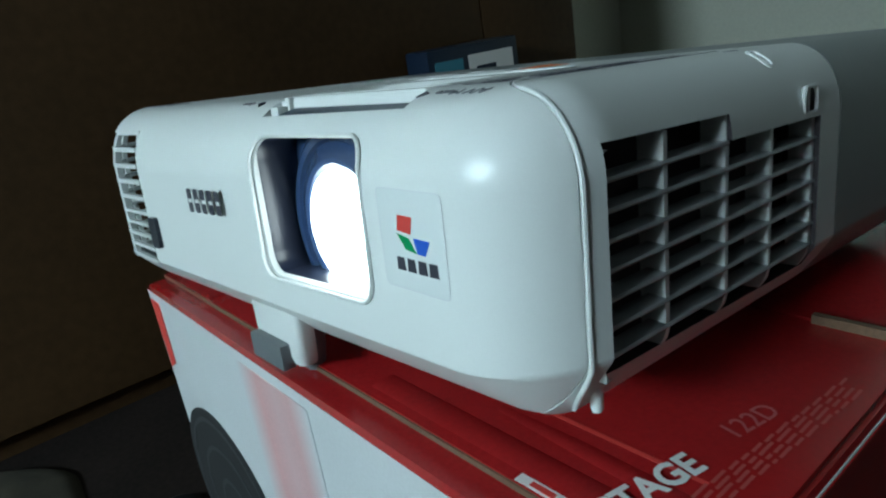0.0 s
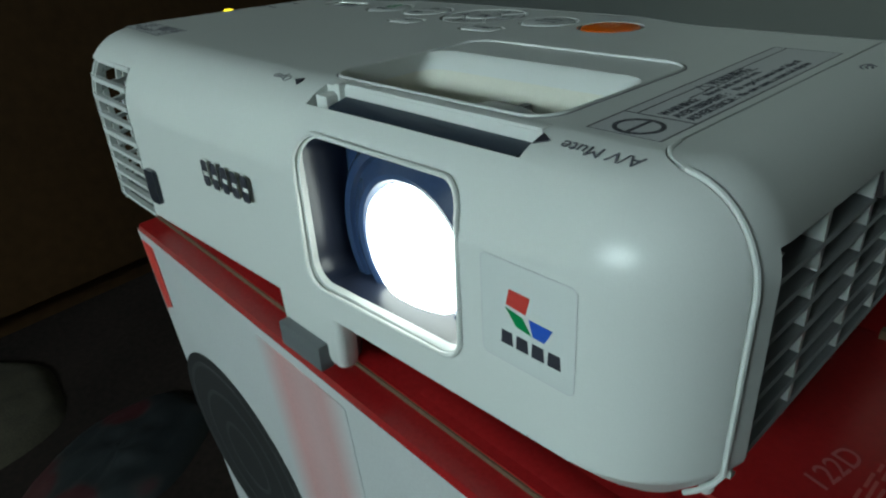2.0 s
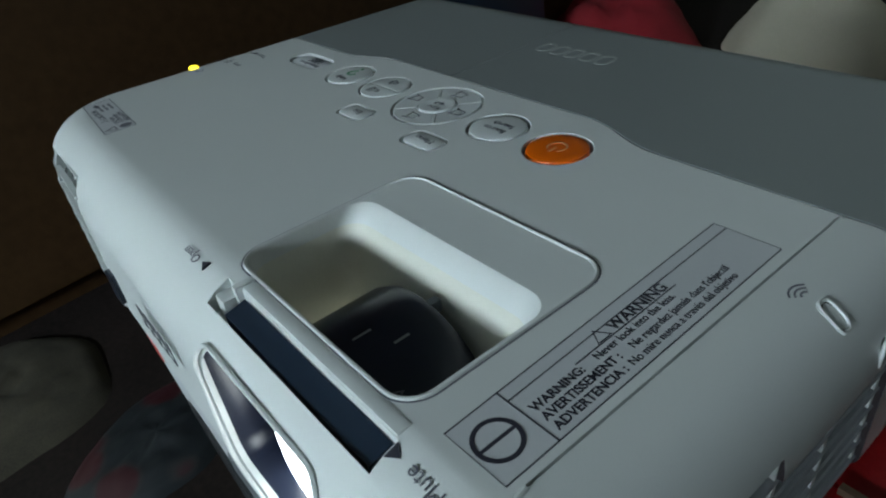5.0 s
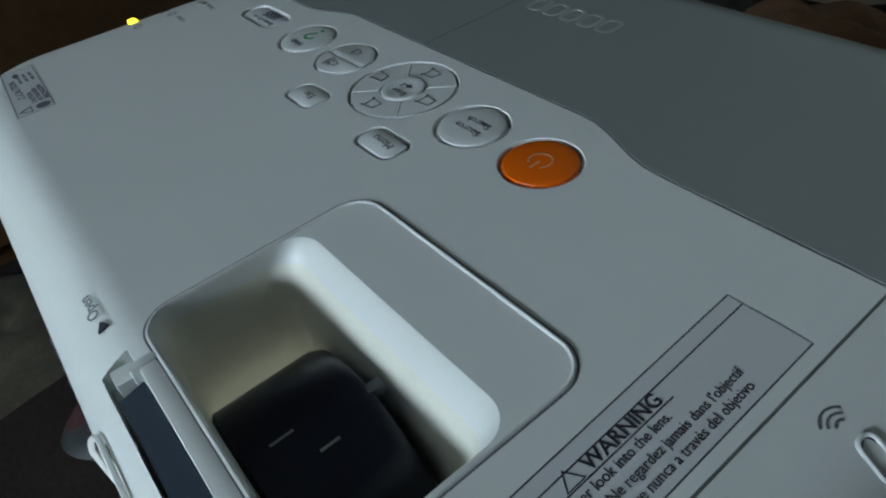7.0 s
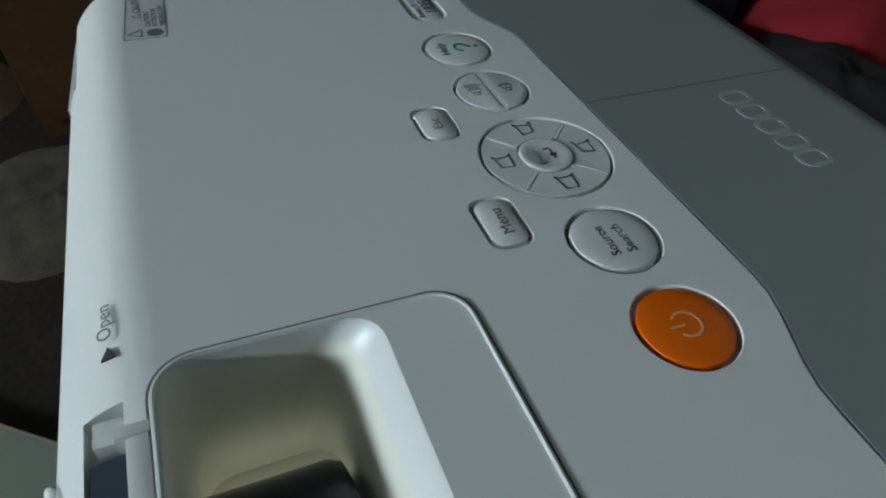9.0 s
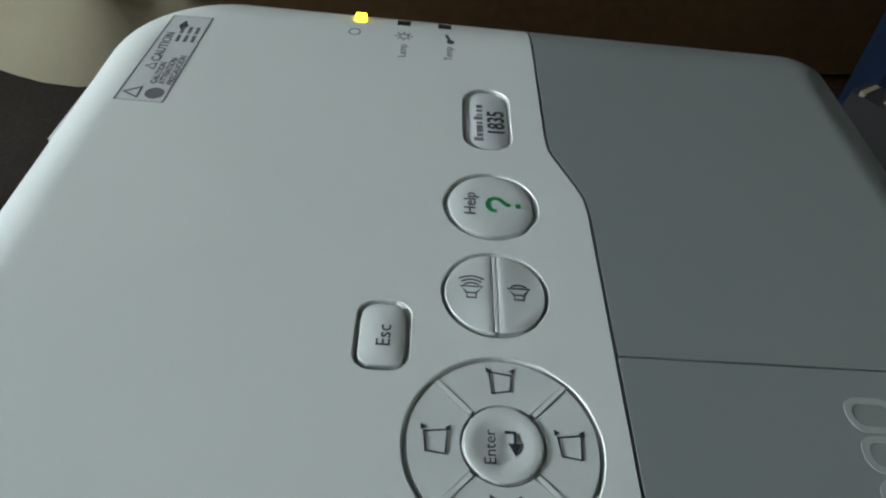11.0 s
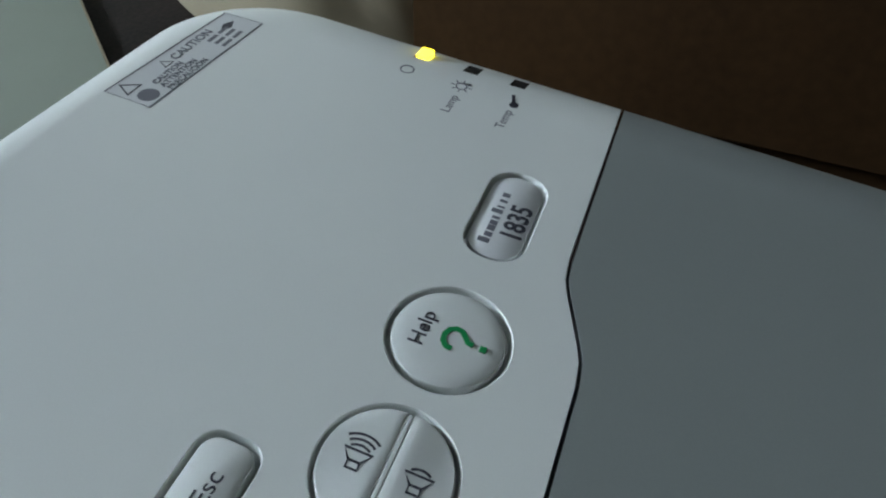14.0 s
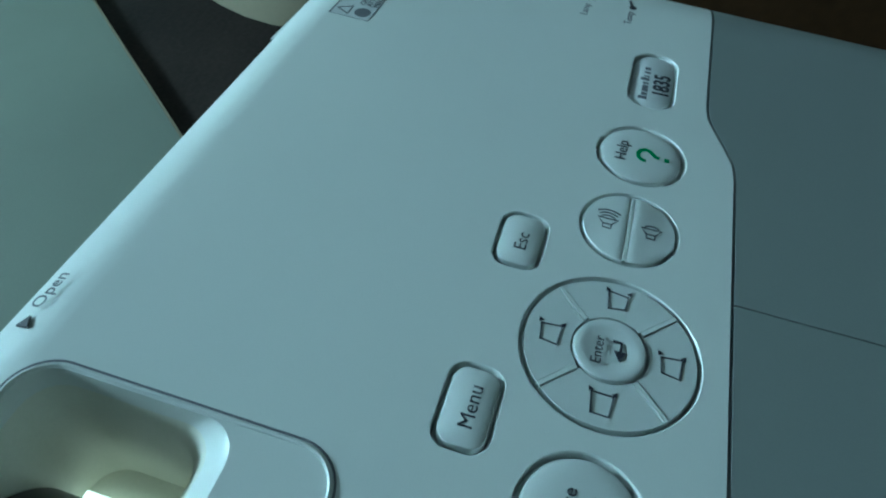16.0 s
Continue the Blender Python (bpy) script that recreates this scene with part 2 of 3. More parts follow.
def plate(name, pts, z0, z1, mat, parent, label="", crown=0.0, soft=0.4):
    """A flat piece of outline pts between two heights, with a softened upper edge."""
    cx, cy = sum(p[0] for p in pts) / len(pts), sum(p[1] for p in pts) / len(pts)
    near = lambda k: [(cx + (x - cx) * k, cy + (y - cy) * k) for x, y in pts]
    size = max(abs(p[0] - cx) for p in pts)
    k = 1 - soft / size
    rings = [at_z(pts, z0), at_z(pts, z1 - soft), at_z(near(1 - 0.3 * soft / size), z1 - 0.3 * soft), at_z(near(k), z1)]
    if crown:
        rings += [at_z(near(k * q), z1 + crown * (1 - q * q)) for q in (0.75, 0.5, 0.25)]
    return part(name, loft(bmesh.new(), rings), mat, parent, label, 40)


# ---- projector ----
TOP, LEFT, RIGHT, FRONT, BACK = 92.0, -216.0, 166.0, 50.0, 328.0
CORNERS = (46, 30, 26, 22)
TIGHT, WIDE = 0.72, 1.5  # the vent side is rounded more tightly, the lamp side more widely
ROUND, RISE = 25.0, 24.0  # width and height of the soft upper edge


def bow(x):
    """The front curves gently back towards the grid corner."""
    return 0.00018 * min(0.0, x + 20) ** 2


def outline(inset, seg=10):
    pts = round_rect(LEFT + WIDE * inset, RIGHT - TIGHT * inset, FRONT + inset, BACK - inset, [max(r - inset, 4) for r in CORNERS], seg)
    front = lambda y: min(1.0, max(0.0, (190 - y) / 100))
    taper = lambda x, y: 0.055 * max(0.0, y - 116) * min(1.0, max(0.0, (-x - 60) / 120))
    return [(x + taper(x, y), y + bow(x) * front(y)) for x, y in pts]


def skin(inset):
    """The height of the upper side at that distance in from the outline."""
    return TOP - RISE + RISE * math.sqrt(max(0.0, 1 - (max(0.0, ROUND - inset) / ROUND) ** 2))


def lean(bm):
    """The lower body drops slightly towards the lamp side, while the upper side stays level."""
    for v in bm.verts:
        v.co.z += 0.05 * (v.co.x - 120) * min(1.0, max(0.0, (TOP - v.co.z) / 42)) * min(1.0, max(0.0, (210 - v.co.y) / 110))
    return bm


def shell():
    """The closed outer form: a rounded box with an inset chin and a soft upper edge."""
    prof = [(2.6, 25), (3.6, 21), (6.6, 16), (14, 8), (21.0, 1.6), (22.4, 0.3), (24, 0)]
    prof += [(TOP - RISE + RISE * math.sin(radians(a)), ROUND * (1 - math.cos(radians(a)))) for a in range(0, 91, 6)]
    bm = loft(bmesh.new(), [at_z(outline(d), z) for z, d in prof])
    lean(bm)
    bmesh.ops.recalc_face_normals(bm, faces=bm.faces)
    me = bpy.data.meshes.new("shell")
    bm.to_mesh(me)
    bm.free()
    for m in (WHITE, TUNNEL, CAVITY, INNER, GREY, PANEL):
        me.materials.append(m)
    return me


def seam_prism(pts, z0=-20, z1=130):
    return loft(bmesh.new(), [at_z(pts, z0), at_z(pts, z1)])


def rear_edge(g):
    """The outline of the rear cover's region, its front edge moved back by g."""
    line = [(-260, 208), (-122, 208), (-116, 208.6), (-112, 210), (-100, 215), (-96, 216.4), (-90, 217), (40, 217), (46, 216.4), (52, 214.6), (66, 209), (72, 207.4), (80, 206.8), (240, 204.6)]
    return [(x, y + g) for x, y in line] + [(240, 400), (-260, 400)]


def side_edge(g):
    return round_rect(139.5 + g, 240, 68.6 + g, 205.6 - g, [10, 2, 2, 2])


BUTTONS = {"orange": (48, 190, 12.6), "source": (17, 190, 12.6), "ring": (-21.6, 190.4, 20.2), "vol": (-60.3, 190.2, 12.7), "help": (-90.8, 190.2, 12.7)}


def cutters():
    """All hollows of the shell as one mesh; material numbers as in shell()."""
    bm = bmesh.new()
    win = lambda d: round_rect(34.5 - d, 102.0 + d * 0.2, 36.5 - d * 0.7, 81.0 + d * 0.4, 7 + d * 0.3)
    loft(bm, [at_y(win(4), 42), at_y(win(2.6), 49.9), at_y(win(1.8), 50.4), at_y(win(1.0), 51.4), at_y(win(0.7), 53.2), at_y(win(0), 57.5), at_y(win(1), 69.5)], [0, 0, 0, 0, 1, 1])
    rec = lambda back, d: round_rect(21.2 + d, 106.8 - d, 76.2 + d, back, 8)
    loft(bm, [at_z(rec(112, 1.0), 48), at_z(rec(113, 0.8), 78), at_z(rec(118, 0.4), 87), at_z(rec(122, 0), 91.0), at_z(rec(124.8, -0.4), 92.6), at_z(rec(125.6, -0.4), 96)], [3, 3, 0, 0, 0])
    box(bm, 26.8, 112.6, 61.4, 69.8, 82.6, 100, 0)
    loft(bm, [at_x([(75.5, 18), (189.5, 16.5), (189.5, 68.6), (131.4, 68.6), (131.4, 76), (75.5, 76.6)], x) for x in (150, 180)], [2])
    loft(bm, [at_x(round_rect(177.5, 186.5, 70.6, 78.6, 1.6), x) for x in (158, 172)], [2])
    box(bm, -240, -119, 20, 92, 22, 83, 4)
    for x, y, r in BUTTONS.values():
        loft(bm, [at_z(circle(x, y, r), TOP - 3), at_z(circle(x, y, r + 0.2), TOP - 0.4), at_z(circle(x, y, r + 0.8), TOP + 0.5)])
    for x0, x1, y0, y1, r in ((-145.5, -114.8, 183.0, 197.4, 6.6), (-55.8, -37.6, 158.4, 170.4, 4.2), (-8.0, 11.8, 158.3, 170.2, 4.2)):
        loft(bm, [at_z(round_rect(x0, x1, y0, y1, r), TOP - 3), at_z(round_rect(x0 - 0.2, x1 + 0.2, y0 - 0.2, y1 + 0.2, r), TOP - 0.4), at_z(round_rect(x0 - 0.8, x1 + 0.8, y0 - 0.8, y1 + 0.8, r + 0.6), TOP + 0.5)])
    for y in (145.5, 161.5, 176.5):
        box(bm, -191.6, -184.6, y - 2.4, y + 2.4, 83, 100, 2)
    return lean(bm)


def projector():
    p = thing("projector", NOSE, "white plastic projector with lit lens standing on the red box", "projector")
    whole = boolean(shell(), cutters(), "DIFFERENCE")
    front = boolean(boolean(whole, seam_prism(rear_edge(-0.5)), "DIFFERENCE"), seam_prism(side_edge(-0.35)), "DIFFERENCE")
    side = boolean(boolean(whole, seam_prism(rear_edge(-0.5)), "DIFFERENCE"), seam_prism(side_edge(0.35)), "INTERSECT")
    rear = boolean(whole, seam_prism(rear_edge(0.4)), "INTERSECT")
    half = lambda x0, x1: seam_prism([(x0, 190), (x1, 190), (x1, 400), (x0, 400)])
    left, right = boolean(rear, half(-300, -44.4), "INTERSECT"), boolean(rear, half(-43.9, 300), "INTERSECT")
    for name, me, base, label in (("front_shell", front, WHITE, "white plastic front and top shell"), ("side_panel", side, PANEL, "pale plastic side panel with vent"), ("rear_cover", left, GREY, "grey plastic rear cover"), ("rear_cover", right, GREY, "grey plastic rear cover")):
        me.materials[0] = base
        me.transform(Matrix.Diagonal((0.001, 0.001, 0.001, 1)))
        even = finish(name, me, p, label, 28).modifiers.new("even_shading", "WEIGHTED_NORMAL")
        even.weight, even.keep_sharp = 100, True
    return p


proj = projector()


def vents():
    """Louvres of the side vent and the grid of the front corner."""
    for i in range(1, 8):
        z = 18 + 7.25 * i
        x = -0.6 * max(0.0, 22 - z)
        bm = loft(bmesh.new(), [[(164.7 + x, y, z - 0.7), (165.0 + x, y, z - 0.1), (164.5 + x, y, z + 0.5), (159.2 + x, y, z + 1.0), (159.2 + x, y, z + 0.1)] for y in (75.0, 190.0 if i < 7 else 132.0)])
        part("louvre", bm, SHADED_LOUVRE, proj)
    for y, zt in ((101, 76), (131.6, 76), (158.5, 68.4), (188, 68.4)):
        part("vent_rib", loft(bmesh.new(), [[(x, y - 0.9, z), (x, y + 0.9, z), (x - 7.5, y + 0.9, z), (x - 7.5, y - 0.9, z)] for x, z in ((160.5, 16), (163.6, 21), (164.4, 24), (164.4, zt + 0.5))]), PANEL, proj)
    # rounded ends of the slots beside the seam
    for i in range(8):
        z = 18 + 7.25 * i
        x = -0.6 * max(0.0, 20 - z)
        for s in (-1, 1):
            arc = [(75.2, z + 3.6 + s * 3.7)] + [(77.9 - 2.7 * math.sin(radians(q)), z + 3.6 + s * (0.5 + 2.7 * math.cos(radians(q)))) for q in range(0, 91, 18)] + [(75.2, z + 3.6 + s * 0.5)]
            part("slot_corner", loft(bmesh.new(), [at_x(arc, 160 + x), at_x(arc, 164.6 + x)]), PANEL, proj)
    curve = lambda d: [q for q in outline(d, 14) if q[0] < -119.5 and q[1] < 90]
    run = lambda d: [(-118.5, FRONT + d + bow(-118.5))] + sorted(curve(d), key=lambda q: -q[0] + q[1])
    for i in range(10):
        z = 22.5 + i * 6.7
        d = 0.6 + ROUND * (1 - math.sqrt(max(0.0, 1 - (max(0.0, z - TOP + RISE) / RISE) ** 2)))
        part("grid_bar", lean(sweep(bmesh.new(), [(x, y, z) for x, y in run(d + 1.7)], (0, 0, 1), 2.6, 1.7)), WHITE, proj)
    for k in (0.12, 0.3, 0.48, 0.66, 0.84, 0.99):
        rows = []
        for z in (20, 40, 60, 66, 71, 76, 80, 83):
            pts = run(1.8 + ROUND * (1 - math.sqrt(max(0.0, 1 - (max(0.0, z - TOP + RISE) / RISE) ** 2))))
            x, y = pts[int(k * (len(pts) - 1))]
            rows.append([(x - 0.9, y - 0.4, z), (x + 0.9, y - 0.4, z), (x + 0.9, y + 2.4, z), (x - 0.9, y + 2.4, z)])
        part("grid_rib", lean(loft(bmesh.new(), rows)), WHITE, proj)


vents()


def lens():
    """Surround, ring and the lit front element behind the window, and the focus ring in the recess."""
    cx, cz = 69.8, 48.9
    ring = lambda r, y, n=56: at_y(circle(cx, cz, r * 1.045, n), y)
    part("lens_surround", loft(bmesh.new(), [at_y(round_rect(32, 108, 30, 82, 7), 69), at_y(round_rect(32, 108, 30, 82, 7), 69.6)]), BLUE_LIT_GLOSS, proj, "dark glossy lens surround with blue lens light in its colour")
    part("lens_ring", loft(bmesh.new(), [ring(34, 69.2), ring(33, 64.5), ring(31.5, 63.4), ring(29, 63.4), ring(28, 64.6), ring(23, 62.2), ring(21.4, 62.6), ring(19.4, 66)], caps=False), BLUE_LIT_GLOSS, proj, "dark ring round the lens with blue light in its colour")
    part("lens_glass", loft(bmesh.new(), [ring(20, 64.5), ring(19.3, 62.2), ring(16, 60.2), ring(10, 58.8), ring(4, 58.2)]), LENS_GLOW, proj, "brilliant white lit lens")
    cx, cz = 68.0, 50.0
    ring = lambda r, y: at_y(circle(cx, cz, r, 56), y)
    part("focus_ring", loft(bmesh.new(), [ring(26, 74), ring(33.6, 78), ring(33.6, 106), ring(32.4, 109), ring(28, 110.4)]), NAVY, proj, "dark blue-black focus ring with pale marks")
    part("focus_knob", bar(70.5, 73.5, 108, 112.6, 78, 82.5, 1.0), CHIN, proj)
    # left strip: fill light added to brighten the recess; the right one is the leak
    part("recess_glow", bar(31.2, 34, 79, 109, 46.6, 48.0, 0.5), LEAK, proj)
    part("recess_glow", bar(102.2, 106.4, 79, 109, 46.6, 48.6, 0.8), LEAK, proj, "pale light escaping beside the lens barrel")
    part("focus_mark", bar(70, 70.6, 84, 90, 83.4, 83.75), GREYER, proj)
    part("focus_mark", bar(78, 78.6, 92, 97, 82.0, 82.4), GREYER, proj)
    text("lettering", "W", 4.5, flat_frame((92, 86, 74.6), (-0.72, 0, 0.69), (0, -1, 0)), FAINT, proj)
    edge = [(x, FRONT - 0.1 + ROUND * (1 - math.sqrt(max(0.0, 1 - (max(0.0, z - TOP + RISE) / RISE) ** 2))), z) for x, z in round_rect(31.6, 102.8, 34.4, 82.0, 7.8, 10)]
    part("window_rim", lean(tube(edge, 0.75, True)), WHITE, proj, "thin white rim round the lens window")
    # sliding shutter: a rail behind the slit, the knob in its notch and the dark blade
    part("slide_rail", bar(36, 112, 69.9, 74.4, 86, 92.3, 1.2), WHITE, proj, "white rail of the sliding shutter")
    part("slide_knob", bar(29.0, 35.0, 63.6, 69.6, 82.7, 89.6, 1.3), WHITE, proj, "small pale slide knob")
    part("slide_knob", bar(33.2, 36.0, 67.8, 74.6, 86, 92.5, 0.9), WHITE, proj)
    part("slide_blade", loft(bmesh.new(), [[(x, 62.6, 83), (x, 69.4, 83), (x, 69.4, 88.6), (x, 62.6, 86.9)] for x in (37, 110.2)]), BLADE, proj, "dark blue shutter blade")
    # bead along the front edge of the side panel
    path = []
    for a in range(0, 88, 4):
        d, z = ROUND * (1 - math.cos(radians(a))), TOP - RISE + RISE * math.sin(radians(a))
        if d < 18:
            path.append((RIGHT - TIGHT * d - (30 - d) + math.sqrt((30 - d) ** 2 - 116), 69.2, z))
    path = [(154.5, 73, 9), (158.0, 70.6, 14), (162.0, 69.4, 20), (163.8, 69.2, 24)] + path + [(145.6, 70.2, 89.9), (142.4, 72.4, 91.1), (140.4, 75.4, 91.7), (139.7, 80, 92)]
    part("panel_bead", tube(path, 0.75), PANEL, proj, "pale bead along the panel seam")


lens()


def top_buttons():
    low = TOP - 2.9
    def disc(name, key, mat, label, r=-1.0):
        x, y, R = BUTTONS[key]
        return plate(name, circle(x, y, R + r), low, TOP + 0.15, mat, proj, label, crown=0.35, soft=0.7)
    power = disc("power_button", "orange", ORANGE, "orange power button")
    source = disc("source_button", "source", BUTTON, "pale round source button")
    helpb = disc("help_button", "help", BUTTON, "pale round help button with green question mark")
    way, up = (-1, 0, 0), (0, -1, 0)
    put = lambda x, y, z=TOP + 0.5: flat_frame((x, y, z), way, up)
    # power sign: an open ring and a stroke
    arc = [(48 + 3.6 * math.cos(radians(a)), 190 + 3.6 * math.sin(radians(a)), TOP + 0.56) for a in range(-50, 231, 20)]
    part("power_sign", sweep(bmesh.new(), arc, (0, 0, 1), 0.55, 0.12), PALE_ORANGE, power)
    part("power_sign", bar(47.7, 48.3, 185.6, 189.5, TOP + 0.5, TOP + 0.62), PALE_ORANGE, power)
    text("lettering", "Source", 4.0, put(23.3, 188.6), INK, source)
    text("lettering", "Search", 4.0, put(23.3, 193.4), INK, source)
    text("lettering", "Help", 4.6, put(-86.2, 186.0), INK, helpb)
    hook = [(-2.5, 0.9), (-2.3, 2.2), (-1.2, 3.2), (0.3, 3.4), (1.8, 2.8), (2.5, 1.5), (2.2, 0.2), (1.2, -0.8), (0.2, -1.6), (-0.1, -2.8)]
    part("question_mark", sweep(bmesh.new(), [(-90.6 - u, 192.6 - v, TOP + 0.55) for u, v in hook], (0, 0, 1), 1.2, 0.14), GREEN_INK, helpb, "green question mark")
    part("question_mark", bar(-91.2, -89.8, 196.8, 198.2, TOP + 0.3, TOP + 0.6), GREEN_INK, helpb)
    # volume button in two halves
    x, y, R = BUTTONS["vol"]
    for s, name in ((-1, "volume_up_button"), (1, "volume_down_button")):
        pts = [(x + (R - 0.8) * math.cos(radians(a)), y + s * 0.45 + (R - 0.8) * math.sin(radians(a)) * 0.97) for a in (range(0, 181, 9) if s > 0 else range(180, 361, 9))]
        half = plate(name, pts, low, TOP + 0.2, BUTTON, proj, "pale half-round volume button", soft=0.5)
        cx, cy = x - 1.4, y + s * 5.7
        lines = [[(-1.9, -1.1), (-3.3, -1.1), (-3.3, 1.1), (-1.9, 1.1), (-1.9, -1.1)], [(-1.9, 1.1), (0.1, 2.7), (0.1, -2.7), (-1.9, -1.1)]]
        for q in range(3 if s < 0 else 1):
            w = 3.1 + q * 1.05
            lines.append([(-1.9 + w * math.cos(radians(g)), w * math.sin(radians(g))) for g in range(-36, 37, 12)])
        for line in lines:
            part("speaker_sign", sweep(bmesh.new(), [(cx - u, cy - v, TOP + 0.24) for u, v in line], (0, 0, 1), 0.46, 0.1), INK, half)
    part("divider", bar(x - R + 1.2, x + R - 1.2, y - 0.42, y + 0.42, low, TOP + 0.25, 0.2), WHITE, proj)
    # ring of four keystone buttons round the enter button
    x, y, R = BUTTONS["ring"]
    for k in range(4):
        a0 = 90 * k + 45
        outer = [(x + (R - 0.9) * math.cos(radians(a)), y + (R - 0.9) * math.sin(radians(a))) for a in np.linspace(a0 + 2, a0 + 88, 16)]
        inner = [(x + 8.8 * math.cos(radians(a)), y + 8.8 * math.sin(radians(a))) for a in np.linspace(a0 + 85, a0 + 5, 12)]
        key = part("keystone_button", loft(bmesh.new(), [at_z(outer + inner, low), at_z(outer + inner, TOP - 0.1)]), BUTTON, proj, "pale ring button with keystone sign")
        cx, cy = x + 14 * math.cos(radians(a0 + 45)), y + 13.6 * math.sin(radians(a0 + 45))
        p, q = ((2.0, 2.6), (2.6, 1.9), (2.1, 2.6), (2.5, 2.5))[k]
        frame_pts = [(cx - p, cy - 2.4, TOP), (cx + p, cy - 1.9, TOP), (cx + q, cy + 2.0, TOP), (cx - q, cy + 2.4, TOP)]
        part("keystone_sign", sweep(bmesh.new(), frame_pts, (0, 0, 1), 0.42, 0.2, closed=True), INK, key)
        for s in (-1, 1):
            part("keystone_sign", loft(bmesh.new(), [[(cx - 2.4, cy + s * 3.0, z), (cx - 3.7, cy + s * 3.1, z), (cx - 3.0, cy + s * 1.9, z)] for z in (TOP - 0.1, TOP + 0.08)]), INK, key)
    for k in range(4):
        c, q = math.cos(radians(45 + 90 * k)), math.sin(radians(45 + 90 * k))
        part("divider", sweep(bmesh.new(), [(x + c * r, y + q * r, TOP - 1.2) for r in (9.2, 14, R - 0.9)], (0, 0, 1), 1.0, 2.6), WHITE, proj)
    enter = plate("enter_button", circle(x, y, 8.2), low, TOP + 0.5, BUTTON, proj, "pale round enter button", crown=-0.9, soft=0.6)
    text("lettering", "Enter", 3.4, put(x + 4.6, y - 1.6, TOP + 0.25), INK, enter)
    part("enter_sign", loft(bmesh.new(), [[(x + 2.4, y + 2.4, z), (x - 0.2, y + 1.0, z), (x - 0.2, y + 3.8, z)] for z in (TOP - 0.2, TOP + 0.05)]), INK, enter)
    part("enter_sign", sweep(bmesh.new(), [(x - 0.2, y + 2.4, TOP), (x - 2.6, y + 2.4, TOP), (x - 2.6, y + 0.4, TOP)], (0, 0, 1), 0.6, 0.2), INK, enter)
    for name, x0, x1, word in (("esc_button", -54.2, -39.2, "Esc"), ("menu_button", -6.4, 10.2, "Menu")):
        b = plate(name, round_rect(x0 - 0.8, x1 + 0.8, 159.2, 169.6, 3.5), low, TOP + 0.2, BUTTON, proj, "pale oblong button", soft=0.6)
        text("lettering", word, 4.6, put((x0 + x1) / 2 + (5.2 if word == "Menu" else 3.6), 166.2, TOP + 0.22), INK, b)
    badge = plate("name_badge", round_rect(-144.8, -115.5, 183.7, 196.7, 6.0), low, TOP - 0.7, LABEL, proj, "pale recessed model badge", soft=0.3)
    text("model_number", "1835", 7.4, put(-122.6, 195.6, TOP - 0.66), INK, badge, bold=0.16, squeeze=0.84)
    for i, w in enumerate((1.5, 1.5, 1.9, 1.4, 0.9, 1.4, 0.6, 0.9, 1.4)):
        px = -119.6 - i * 2.1
        part("brand_bar", bar(px - w, px, 186.2 + (0.0 if i in (0, 5) else 0.9), 189.0, TOP - 0.72, TOP - 0.6), FAINT, badge)
    # status lamps on the far edge
    for i, (y, mat) in enumerate(((145.5, LAMP_ON), (161.5, BLACK), (176.5, BLACK))):
        part("status_lamp", bar(-190.8, -185.2, y - 2.0, y + 2.0, 83.2, 91.6 if i == 0 else 89.4, 0.7), mat, proj, "lit yellow lamp" if i == 0 else "unlit dark lamp")
    part("lamp_sign", sweep(bmesh.new(), at_z(circle(-176, 144.5, 2.0, 16), TOP), (0, 0, 1), 0.45, 0.12, closed=True), FAINT, proj)
    part("lamp_sign", sweep(bmesh.new(), at_z(circle(-175.4, 162, 1.6, 16), TOP), (0, 0, 1), 0.45, 0.12, closed=True), FAINT, proj)
    for a in range(0, 360, 45):
        c, s = math.cos(radians(a)), math.sin(radians(a))
        part("lamp_sign", sweep(bmesh.new(), [(-175.4 + 2.1 * c, 162 + 2.1 * s, TOP), (-175.4 + 3.0 * c, 162 + 3.2 * s, TOP)], (0, 0, 1), 0.4, 0.12), FAINT, proj)
    part("lamp_sign", sweep(bmesh.new(), [(-178.6, 177, TOP), (-173.6, 178.6, TOP)], (0, 0, 1), 1.0, 0.12), INK, proj)
    part("lamp_sign", loft(bmesh.new(), [at_z(circle(-173.8, 178.6, 1.4, 14), TOP - 0.1), at_z(circle(-173.8, 178.6, 1.4, 14), TOP + 0.06)]), INK, proj)
    text("lettering", "Lamp", 3.9, put(-161.5, 163.2, TOP + 0.02), FAINT, proj)
    text("lettering", "Temp", 3.9, put(-161.5, 179.2, TOP + 0.02), FAINT, proj)


top_buttons()


